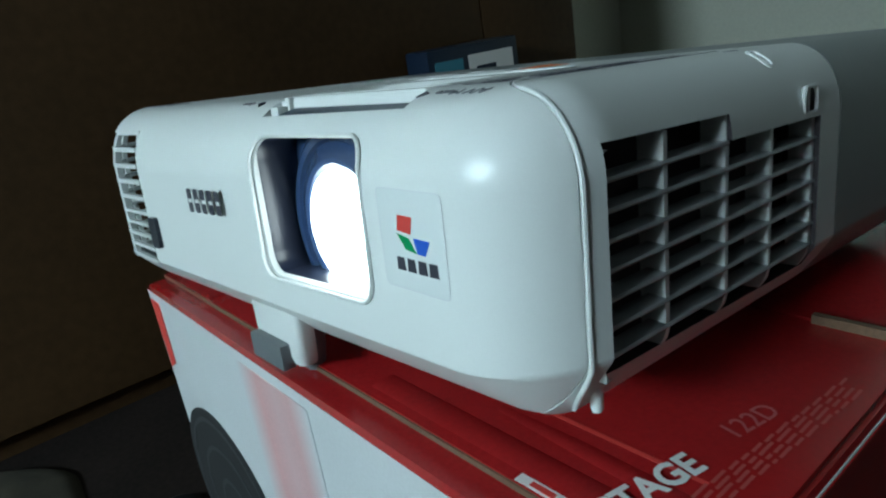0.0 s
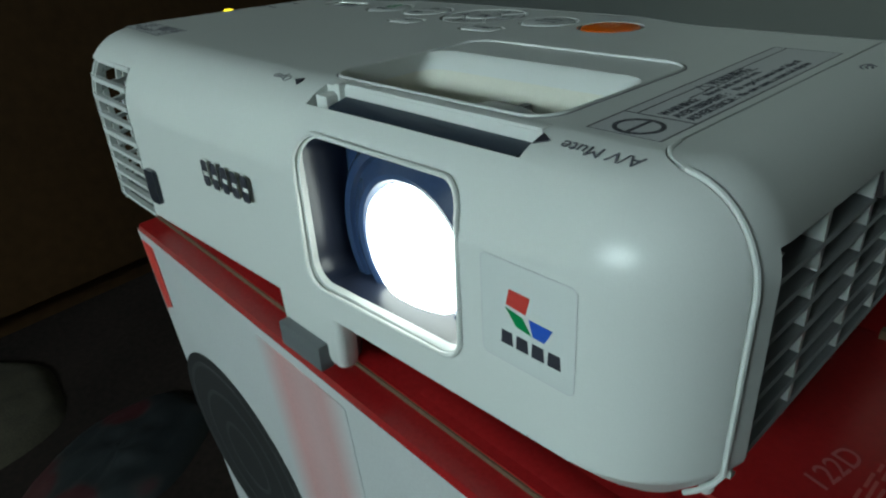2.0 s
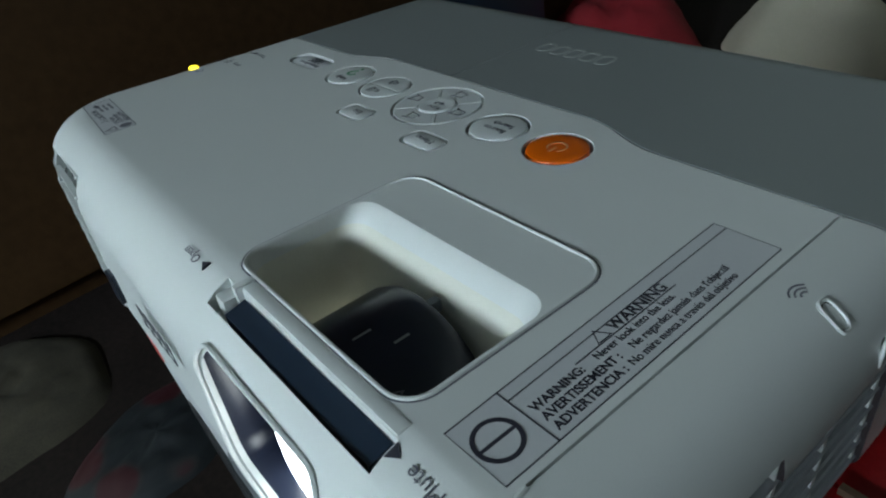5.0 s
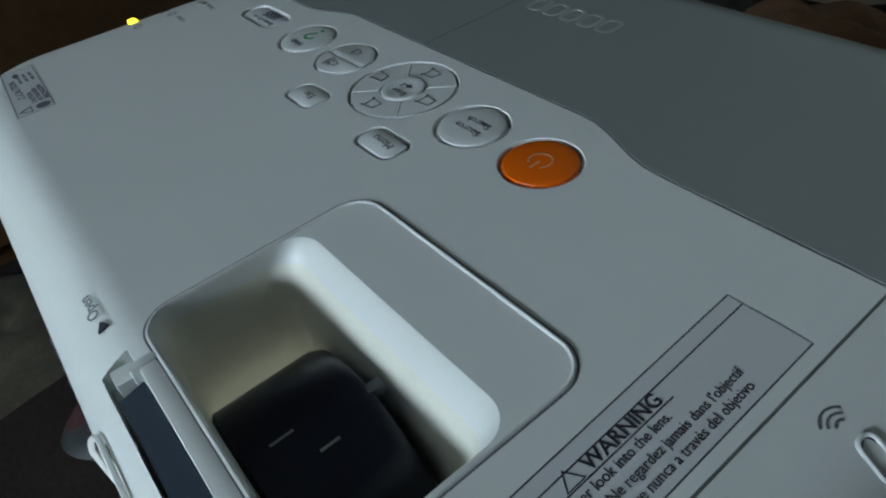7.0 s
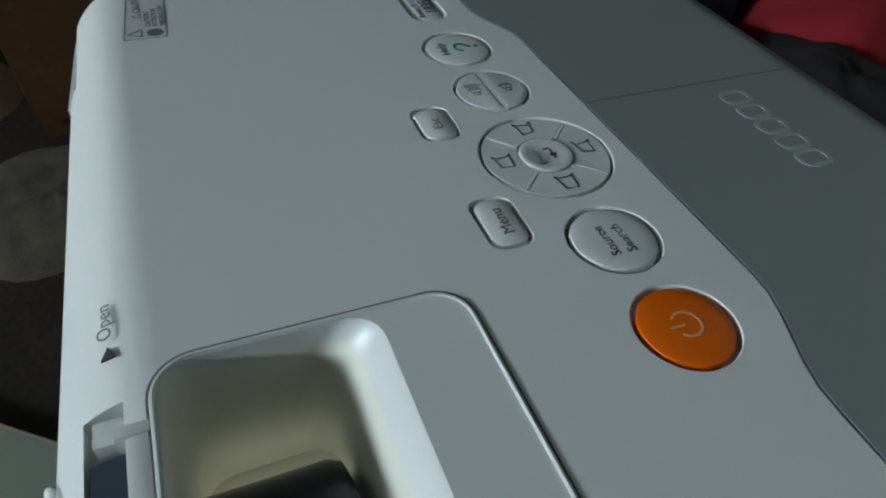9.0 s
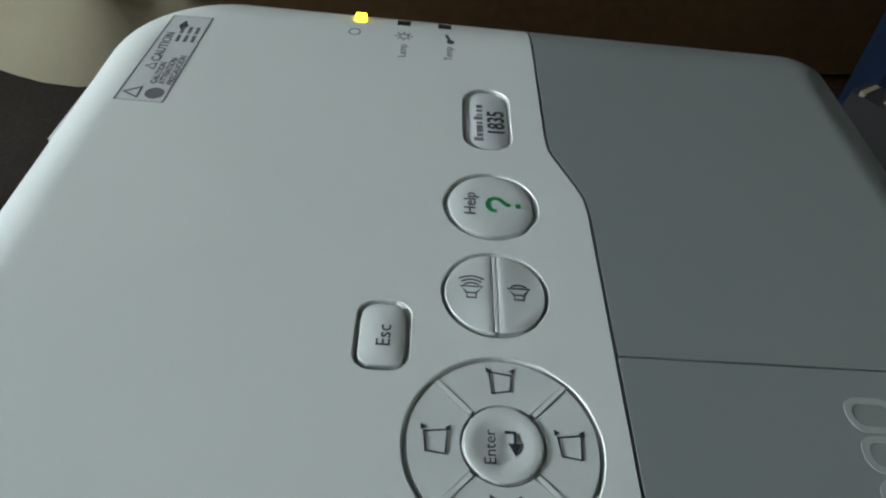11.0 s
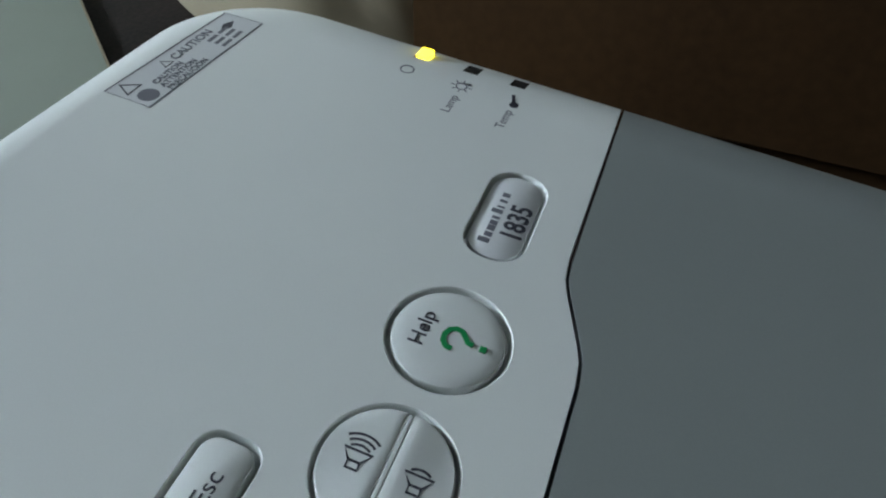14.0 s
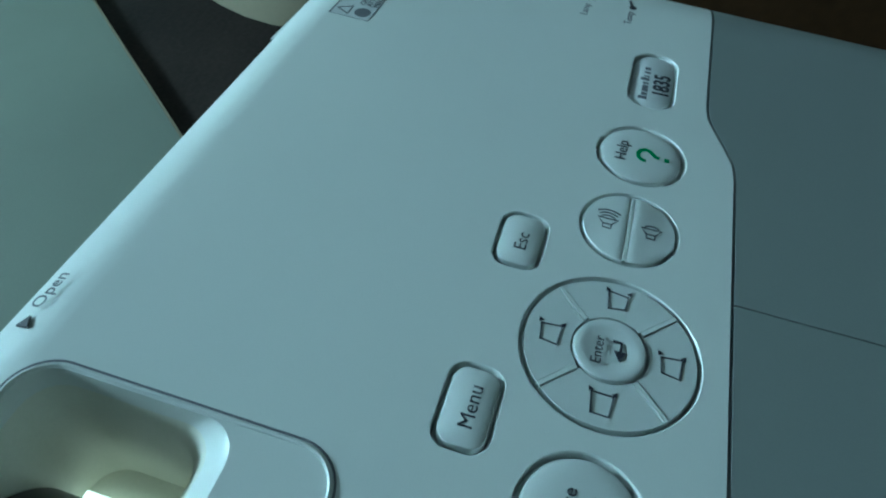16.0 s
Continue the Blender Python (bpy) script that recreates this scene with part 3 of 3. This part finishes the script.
def top_prints():
    """Labels, arrows and writing on the upper side."""
    z = TOP + 0.05
    flat = lambda pts, lo=TOP - 0.1, hi=TOP + 0.06: loft(bmesh.new(), [at_z(pts, lo), at_z(pts, hi)])
    lab = part("warning_label", flat([(118.8, 77.2), (137.0, 77.4), (135.8, 180.6), (116.0, 180.6)], TOP - 0.1, TOP + 0.03), LABEL, proj, "pale warning label with dark border")
    line = lambda *pts, closed=False, w=0.35: part("label_line", sweep(bmesh.new(), [(x, y, z) for x, y in pts], (0, 0, 1), w, 0.12, closed), INK, lab)
    line((118.8, 77.2), (137.0, 77.4), (135.8, 180.6), (116.0, 180.6), closed=True)
    line((118.4, 92.6), (136.8, 92.6))
    line((121.9, 92.6), (119.8, 180.6))
    line((125.0, 111), (124.4, 150))
    along, up = Vector((-0.016, 1, 0)).normalized(), Vector((-1, -0.016, 0)).normalized()
    put = lambda x, y: flat_frame((x, y, z + 0.03), along, up)
    text("lettering", "WARNING", 4.5, put(124.2, 126), INK, lab, bold=0.08)
    part("warning_triangle", sweep(bmesh.new(), [(124.4, 119.8, z), (124.3, 124.6, z), (120.6, 122.2, z)], (0, 0, 1), 0.5, 0.16, True), INK, lab)
    for x, head, rest, y1 in ((127.6, "WARNING:", "Never look into the lens.", 118), (131.0, "AVERTISSEMENT :", "Ne regardez jamais dans l'objectif", 126.5), (134.4, "ADVERTENCIA :", "No mire nunca a través del objetivo", 122)):
        text("lettering", head, 3.35, put(x + 0.6, 94.6), INK, lab, bold=0.06, squeeze=0.98)
        text("lettering", rest, 3.25, put(x + 0.2, y1 - 2.4), INK, lab, squeeze=0.92)
    ring = at_z(circle(127.8, 84, 5.3, 40), z)
    part("prohibition_sign", sweep(bmesh.new(), ring, (0, 0, 1), 1.1, 0.16, True), INK, lab)
    part("prohibition_sign", sweep(bmesh.new(), [(127.8, 79, z), (127.8, 89, z)], (0, 0, 1), 0.9, 0.14), INK, lab)
    # second label near the far front corner
    cau = part("caution_label", flat([(-126.5, 77.8), (-126.2, 92.2), (-177.4, 94.6), (-177.4, 81.2)], TOP - 0.1, TOP + 0.03), LABEL, proj, "pale caution label with dark print")
    part("label_line", sweep(bmesh.new(), [(-126.5, 77.8, z), (-126.2, 92.2, z), (-177.4, 94.6, z), (-177.4, 81.2, z)], (0, 0, 1), 0.4, 0.12, True), FAINT, cau)
    put = lambda x, y, zz=z + 0.03: flat_frame((x, y, zz), (-1, 0, 0), (0, -1, 0))
    text("lettering", "CAUTION", 4.0, put(-148, 84.6), FAINT, cau, bold=0.06)
    part("warning_triangle", sweep(bmesh.new(), [(-143.4, 84.4, z), (-146.8, 84.4, z), (-145.1, 81.4, z)], (0, 0, 1), 0.5, 0.14, True), INK, cau)
    part("warning_triangle", sweep(bmesh.new(), [(-128, 84, z), (-133.4, 84, z), (-130.6, 79.4, z)], (0, 0, 1), 0.8, 0.14, True), INK, cau)
    part("prohibition_sign", flat(circle(-130.6, 88.6, 2.9, 24)), FAINT, cau)
    for y, words in ((87.4, "CAUTION"), (89.9, "ATTENTION"), (92.4, "PRECAUCIÓN")):
        text("lettering", words, 2.7, put(-135.5, y), FAINT, cau, bold=0.05)
        for k in range(2):
            part("print_bar", bar(-165 - k * 5.4, -160.6 - k * 5.4, y - 1.4, y - 0.2, TOP - 0.05, TOP + 0.07), FAINT, cau)
    part("arrow_sign", flat([(-171, 84.6), (-174.6, 86.2), (-171, 87.8), (-168.6, 86.8), (-168.6, 85.6)]), INK, cau)
    # arrows and words of the sliding shutter, on the soft front edge
    e = skin(18.2) + 0.3
    text("lettering", "A/V Mute", 5.1, flat_frame((139.6, 68.4, e), (-1, 0, 0), (0, -0.968, -0.25)), FAINT, proj)
    part("arrow_sign", loft(bmesh.new(), [[(116.4, 67.4, skin(17.4) + h), (113.0, 69.4, skin(19.4) + h), (113.0, 65.4, skin(15.4) + h)] for h in (-0.6, 0.18)]), INK, proj)
    text("lettering", "Open", 4.6, flat_frame((9.9, 68.4, e), (-1, 0, 0), (0, -0.968, -0.25)), FAINT, proj)
    part("arrow_sign", loft(bmesh.new(), [[(11.8, 67.6, skin(17.6) + h), (14.8, 69.2, skin(19.2) + h), (14.8, 66.0, skin(16.0) + h)] for h in (-0.6, 0.18)]), INK, proj)
    # wireless sign and lock slot on the side panel
    for r in (1.8, 3.2, 4.6):
        arc = [(148.5 - r * math.cos(radians(a)) * 1.0 + 1.5, 166.5 + r * math.sin(radians(a)), TOP) for a in range(-50, 51, 20)]
        part("wireless_sign", sweep(bmesh.new(), arc, (0, 0, 1), 0.5, 0.3), FAINT, proj)
    part("lock_rim", tube(at_x(round_rect(177.2, 186.8, 70.4, 78.8, 1.8), 165.6), 0.6, True), PANEL, proj, "pale rim of a small vent cell")
    part("vent_rib", bar(160, 165.2, 181.2, 182.6, 70, 79), PANEL, proj)
    slot = [(x, y, skin((166 - x) / TIGHT)) for x, y in round_rect(152.6, 159.6, 164.6, 169.4, 1.8, 4)]
    part("lock_slot", loft(bmesh.new(), [[(x, y, z - 1.5) for x, y, z in slot], [(x, y, z + 0.15) for x, y, z in slot]]), BLACK, proj, "dark lock slot")
    part("lock_rim", tube([(x, y, z + 0.1) for x, y, z in slot], 0.55, True), PANEL, proj)
    # seam of the window panel: a fine groove and its raised lip
    pan = round_rect(20.2, 108.2, 75.2, 144.6, 9, 8)
    part("panel_seam", tube(at_z(pan, TOP + 0.05), 0.55, True), WHITE, proj)
    groove = round_rect(19.3, 109.1, 74.3, 145.5, 9.8, 8)
    part("panel_groove", sweep(bmesh.new(), at_z(groove, TOP), (0, 0, 1), 0.5, 0.16, True), FAINT, proj)
    # raised brand mark on the rear cover
    for k in range(5):
        x = -36 + k * 9.2
        part("brand_shape", sweep(bmesh.new(), at_z(round_rect(x, x + 7, 266, 276.5, 3), TOP), (0, 0, 1), 1.6, 0.3, True), GREYER, proj)


top_prints()


def front_marks():
    """The maker's mark, the sticker, the receiver window and the foot."""
    for k in range(5):
        x = -37.8 + k * 7.9
        lump = part("brand_shape", lean(loft(bmesh.new(), [at_y(round_rect(x, x + 5.0, 54.6, 63.4, 1.2, 3), y) for y in (50.1, 49.86)])), INK, proj)
        part("brand_gap", lean(bar(x + 1.5, x + 5.2, 49.7, 49.9, 58.3, 59.7)), WHITE, lump)
    st = part("sticker", loft(bmesh.new(), [at_y(round_rect(111, 137.6, 42.3, 69, 1.6), y) for y in (50.1, 49.94)]), STICKER, proj, "clear square sticker with coloured mark")
    part("sticker_edge", sweep(bmesh.new(), at_y(round_rect(111, 137.6, 42.3, 69, 1.6), 49.95), (0, 1, 0), 0.35, 0.06, True), LABEL, st)
    quad = lambda pts, m: part("mark_shape", loft(bmesh.new(), [at_y(pts, 49.92), at_y(pts, 49.8)]), m, st)
    quad([(119.5, 62.4), (125.5, 62.2), (124.3, 57.6), (118.6, 58.2)], RED_INK)
    quad([(118.4, 57.4), (123.4, 56.4), (126, 52.8), (121.6, 53.4)], GREEN_INK)
    quad([(125.2, 56.8), (131.8, 56.6), (129.6, 52.6), (126.4, 52.8)], BLUE_INK)
    for k in range(4):
        x = 117.0 + k * 4.5
        lump = part("brand_shape", loft(bmesh.new(), [at_y([(x, 47.4), (x + 3.6, 47.4), (x + 3.3, 51), (x + 0.2, 51)], y) for y in (50, 49.84)]), INK, st)
    part("receiver_window", lean(loft(bmesh.new(), [at_y(round_rect(-112.5, -101, 32, 48.5, 2), y) for y in (56, 51.0)])), NAVY, proj, "small dark receiver window")
    foot = part("front_foot", loft(bmesh.new(), [at_z(round_rect(-9, 32, 57, 66, 3), 16), at_z(round_rect(-8, 31, 57.4, 66, 3), -8), at_z(round_rect(-7, 30, 58.4, 66, 3), -11)]), WHITE, proj, "white folding front foot")
    part("foot_lever", bar(-5, 23, 53, 59, -13, -2.2, 1.4), CHIN, foot, "grey foot lever")
    part("foot_leg", loft(bmesh.new(), [at_z(round_rect(-2, 22, 60, 76, 4), 10), at_z(round_rect(-1, 21, 66.5, 76, 4), -8), at_z(round_rect(1, 19, 67.5, 75, 3.5), -19.5)]), CHIN, foot, "grey extended foot leg")
    part("side_bump", loft(bmesh.new(), [at_z(circle(157, 79, r, 16), z) for z, r in ((6.4, 0.6), (6.7, 1.3), (7.8, 1.8), (14, 1.8))]), WHITE, proj)
    for x in (-150, 120):
        part("rear_foot", loft(bmesh.new(), [at_z(circle(x, 290, 9, 20), z) for z in (-4.5 - x * 0.0175, 8)]), BLACK, proj)


front_marks()


# ---- the printed box under the projector ----
def carton():
    b = thing("carton", pose(-0.186, 0.0585, 0, 0, 0, -0.8), "red and white printed loudspeaker carton", "box")
    W, D, H = 382, 290, 400
    part("carton_wall", loft(bmesh.new(), [at_z(round_rect(0, W, 0, D, 3), z) for z in (-H, -8, -3.2)]), WHITE_CARD, b, "white printed carton walls")
    part("fold", loft(bmesh.new(), [at_z(round_rect(0.4, W - 0.4, 0.2, D, 3), -3.2), at_z(round_rect(1, W - 1, 1.5, D - 1, 3), -0.6), at_z(round_rect(3, W - 3, 6, D - 3, 3), 0)]), RED_CARD, b, "red folded edge")
    for y0, y1, x0, x1, z in ((13, 150, 2, W - 2, 0.2), (152, D - 2, 2, W - 2, 0.2)):
        part("flap", bar(x0, x1, y0, y1, z - 0.1, z + 2.6, 0.4), RED_CARD, b, "red printed flap")
    part("side_print", loft(bmesh.new(), [at_x(round_rect(2, D - 2, -H + 4, -4, 3), x) for x in (W - 0.2, W + 0.5)]), RED_CARD, b, "dark red printed carton side")
    part("tape", loft(bmesh.new(), [[(x, y, z) for y, z in ((16, 2.4), (19, 3.4), (26, 3.5), (29, 2.4))] for x in (240, 305, 345, 378)]), RED_CARD, b, "glossy red creased tape")
    part("crease", loft(bmesh.new(), [[(x, y + dy, z + dz) for y, z in ((31, 2.4), (33.4, 3.3), (36.6, 3.4), (40, 2.4))] for x, dy, dz in ((290, 2, -0.5), (325, 1, 0), (350, 0, 0.1), (379, -1, 0))]), RED_CARD, b, "glossy red crease")
    part("flap_edge", bar(345, W - 2, 148.2, 151, 2.4, 6.4), KRAFT, b, "brown corrugated flap edge")
    part("flap_edge", bar(3, W - 3, 12.2, 13.2, 0.2, 2.2), KRAFT, b)
    front = lambda pts, m, name, label="", d=0.5: part(name, loft(bmesh.new(), [at_y(pts, 0.2), at_y(pts, -d)]), m, b, label)
    front(round_rect(142, 214, -330, -9, 2), PINK_CARD, "pink_band", "pink printed band")
    front([(5, -9), (21, -9), (18, -52), (6, -58)], RED_INK, "red_band")
    cone = front(circle(66, -148, 76, 48), RUBBER, "cone_picture", "printed picture of a black loudspeaker cone")
    for r in (68, 48, 25):
        part("cone_ring", sweep(bmesh.new(), at_y(circle(66, -148, r, 40), -0.6), (0, 1, 0), 3, 0.3, True), CONE, cone)
    z = 2.95
    put = lambda x, y, up=0.0: flat_frame((x, y, z + up), (0.2, 0.98, 0), (-0.98, 0.2, 0))
    text("lettering", "STAGE", 12.8, put(352, 17, 0.65), PALE_INK, b, bold=0.35, squeeze=0.9)
    text("lettering", "122D", 10.5, put(358, 67), PALE_RED, b, squeeze=0.9)
    for i in range(4):
        y = 38.0 + i * 2
        while y < 112:
            n = 2.0 + random.random() * 6
            part("print_bar", bar(361 + i * 2.2 + 0.1 * (y - 38), 362 + i * 2.2 + 0.1 * (y - 38), y, y + n, z - 0.1, z), RED_PRINT, b)
            y += n + 1.3
    part("white_patch", bar(320, 339, 13.4, 17, z - 0.2, z), PALE_INK, b)
    part("red_patch", bar(325, 334, 14.2, 16.2, z - 0.1, z + 0.1), RED_INK, b)
    # glossy highlight along the flap, painted as a brighter red stripe
    part("highlight_stripe", bar(6, 362, 44.5, 46, z - 0.2, z - 0.02), RED_INK, b)


carton()


# ---- the room ----
def slab(name, x0, x1, y0, y1, z0, z1, mat, label):
    return tagged(part(name, box(bmesh.new(), x0, x1, y0, y1, z0, z1), mat, None, label, 0), kind="structure")


slab("floor", -1400, 2000, -2300, 2300, -450, -400, FLOOR, "dark brown floor")
slab("ceiling", -1500, 2100, -2400, 2400, 2000, 2080, LOW_BOUNCE, "unseen ceiling, darkened to cut bounced light")
slab("wall_left", -1500, -1400, -2300, 2300, -400, 2000, WALL, "pale painted wall")
slab("wall_right", 2000, 2100, -2300, 2300, -400, 2000, DIM, "unseen right wall, darkened to cut bounced light")
slab("wall_back", -1500, 2100, 2300, 2400, -400, 2000, WALL, "pale painted wall")
slab("wall_front", -1500, 2100, -2400, -2300, -400, 2000, LOW_BOUNCE, "unseen wall with the projected picture, darkened to cut bounced light")
picture = tagged(part("projected_picture", box(bmesh.new(), -260, 540, -2299, -2297, 810, 1090), PICTURE, None, "bright projected picture on the wall", 0), kind="structure")


def wardrobe():
    w = thing("wardrobe", pose(-1.39, 0, -0.4), "tall brown wooden wardrobe against the wall", "wardrobe")
    part("body", bar(0, 500, -150, 1360, 0, 1800, 4), WOOD, w)
    for y0, y1, at in ((-147, 1040, 980), (1044, 1357, 1090)):
        d = part("door", bar(500, 520, y0, y1, 40, 1790, 3), WOOD, w)
        part("handle", bar(520, 540, at, at + 12, 1100, 1220, 3), CHIN, d)


wardrobe()


def cloth(name, cx, cy, rx, ry, h, mat, label, seed, turn=0.0, lumps=3.0):
    """A crumpled heap of cloth on the floor."""
    bm = bmesh.new()
    n, rings = 40, 12
    rows = []
    for k in range(rings + 1):
        q = k / rings
        row = []
        for i in range(n):
            a = 2 * math.pi * i / n
            wob = 1 + 0.16 * noise.noise(Vector((math.cos(a) * 1.5 + seed, math.sin(a) * 1.5, seed)))
            x, y = rx * q * wob * math.cos(a), ry * q * wob * math.sin(a)
            fold = noise.noise(Vector((x / rx * lumps + seed, y / ry * lumps, seed * 2))) * 0.35 + noise.noise(Vector((x / rx * lumps * 3, y / ry * lumps * 3 + seed, 1))) * 0.1
            z = h * max(0.0, (1 - q ** 2.6)) * (0.75 + fold) + (6 if q < 1 else 0)
            row.append((x, y, z))
        rows.append(row)
    v0 = bm.verts.new((0, 0, rows[1][0][2]))
    prev = None
    for row in rows[1:]:
        cur = [bm.verts.new(p) for p in row]
        for i in range(n):
            j = (i + 1) % n
            if prev is None:
                bm.faces.new((v0, cur[i], cur[j]))
            else:
                bm.faces.new((prev[i], cur[i], cur[j], prev[j]))
        prev = cur
    bm.faces.new(prev)
    ob = part(name, bm, mat, None, label, 60)
    ob.matrix_world = pose(cx / 1000, cy / 1000, -0.4, 0, 0, turn)
    return ob


tagged(cloth("blanket", -1150, -560, 230, 400, 220, CREAM, "crumpled cream blanket on the floor", 3.1, -25), category="blanket")


def mattress():
    m = thing("mattress", pose(-0.61, -0.49, -0.4, 0, 0, -39), "thin pale green mattress on the floor", "mattress")
    part("cover", bar(0, 900, -1300, 700, 0, 30, 10), PALE, m)
    for z in (6, 25):
        part("piping", tube([(p[0], p[1], z) for p in round_rect(0, 900, -1300, 700, 14)], 3.2, True), CREAM, m, "cream piping")


mattress()
tagged(cloth("shirt", -740, 1250, 190, 170, 150, RED_CLOTH, "red cloth in a heap on the floor", 1.3), category="clothes")
tagged(cloth("trousers", -250, 1080, 170, 140, 90, BROWN_CLOTH, "brown cloth in a heap on the floor", 8.3), category="clothes")
tagged(cloth("jacket", -520, 1050, 200, 130, 80, BLACK_CLOTH, "black cloth in a heap on the floor", 4.4), category="clothes")
tagged(cloth("cushion", -390, 1400, 180, 150, 190, IVORY, "plump cream cushion on the floor", 6.6, 0, 1.2), category="cushion")


def striped_bag():
    s = thing("striped_bag", pose(-0.72, 0.86, -0.4, 0, 0, 30), "black bag with white stripes on the floor", "bag")
    part("bag_body", bar(-100, 100, -70, 70, 0, 84, 24), BLACK_CLOTH, s)
    for i, (x, w) in enumerate(((-84, 9), (-52, 14), (-18, 7), (12, 16), (52, 9), (78, 7))):
        part("stripe", bar(x, x + w, -66 + 9 * (i % 3), 60 - 13 * (i % 2), 70, 86, 3), CREAM, s)


striped_bag()


def parcel():
    s = thing("parcel", pose(-0.84, 0.79, -0.4, 0, 0, 90), "navy carton with a white label standing on the floor", "box")
    part("parcel_body", bar(0, 250, -70, 0, 0, 480, 8), NAVY_CARD, s)
    part("teal_panel", bar(16, 90, -71, -69, 330, 455), TEAL, s)
    lab = part("white_label", bar(105, 232, -71, -69, 330, 458), PALE_INK, s)
    for i in range(3):
        part("print_bar", bar(125, 180, -71.6, -70, 372 + i * 26, 382 + i * 26), NAVY_CARD, lab)


parcel()


def printed_film():
    """Dark crinkled film with red flower print and pale patches."""
    m = material("printed_film", (0.02, 0.026, 0.03), 0.5, vary=0.3, grain=40, stain=14)
    n, l = m.node_tree.nodes, m.node_tree.links
    at, cell, step, mix = n.new("ShaderNodeTexCoord"), n.new("ShaderNodeTexVoronoi"), n.new("ShaderNodeValToRGB"), n.new("ShaderNodeMix")
    cell.inputs["Scale"].default_value = 13
    l.new(at.outputs["Object"], cell.inputs["Vector"]), l.new(cell.outputs["Distance"], step.inputs[0])
    e = step.color_ramp.elements
    e[0].position, e[0].color = 0.34, (0.06, 0.006, 0.010, 1)
    e[1].position, e[1].color = 0.46, (0.012, 0.015, 0.018, 1)
    e.new(0.40).color = (0.035, 0.03, 0.03, 1)
    mix.data_type = "RGBA"
    mix.inputs["Factor"].default_value = 0.75
    l.new(n["Mix"].outputs["Result"], mix.inputs["A"]), l.new(step.outputs[0], mix.inputs["B"])
    l.new(mix.outputs["Result"], n["Principled BSDF"].inputs["Base Color"])
    return m


tagged(cloth("snack_bag", -485, 25, 80, 120, 20, printed_film(), "crumpled dark film bag with red flower print on the floor", 9.2, 15, 5), category="bag")
tagged(cloth("towel", -720, -130, 150, 140, 26, material("olive_cloth", (0.055, 0.046, 0.03), 0.95, vary=0.35, grain=500, stain=20, bump=0.5), "olive brown crumpled towel on the floor", 5.7, 30, 7), category="towel")
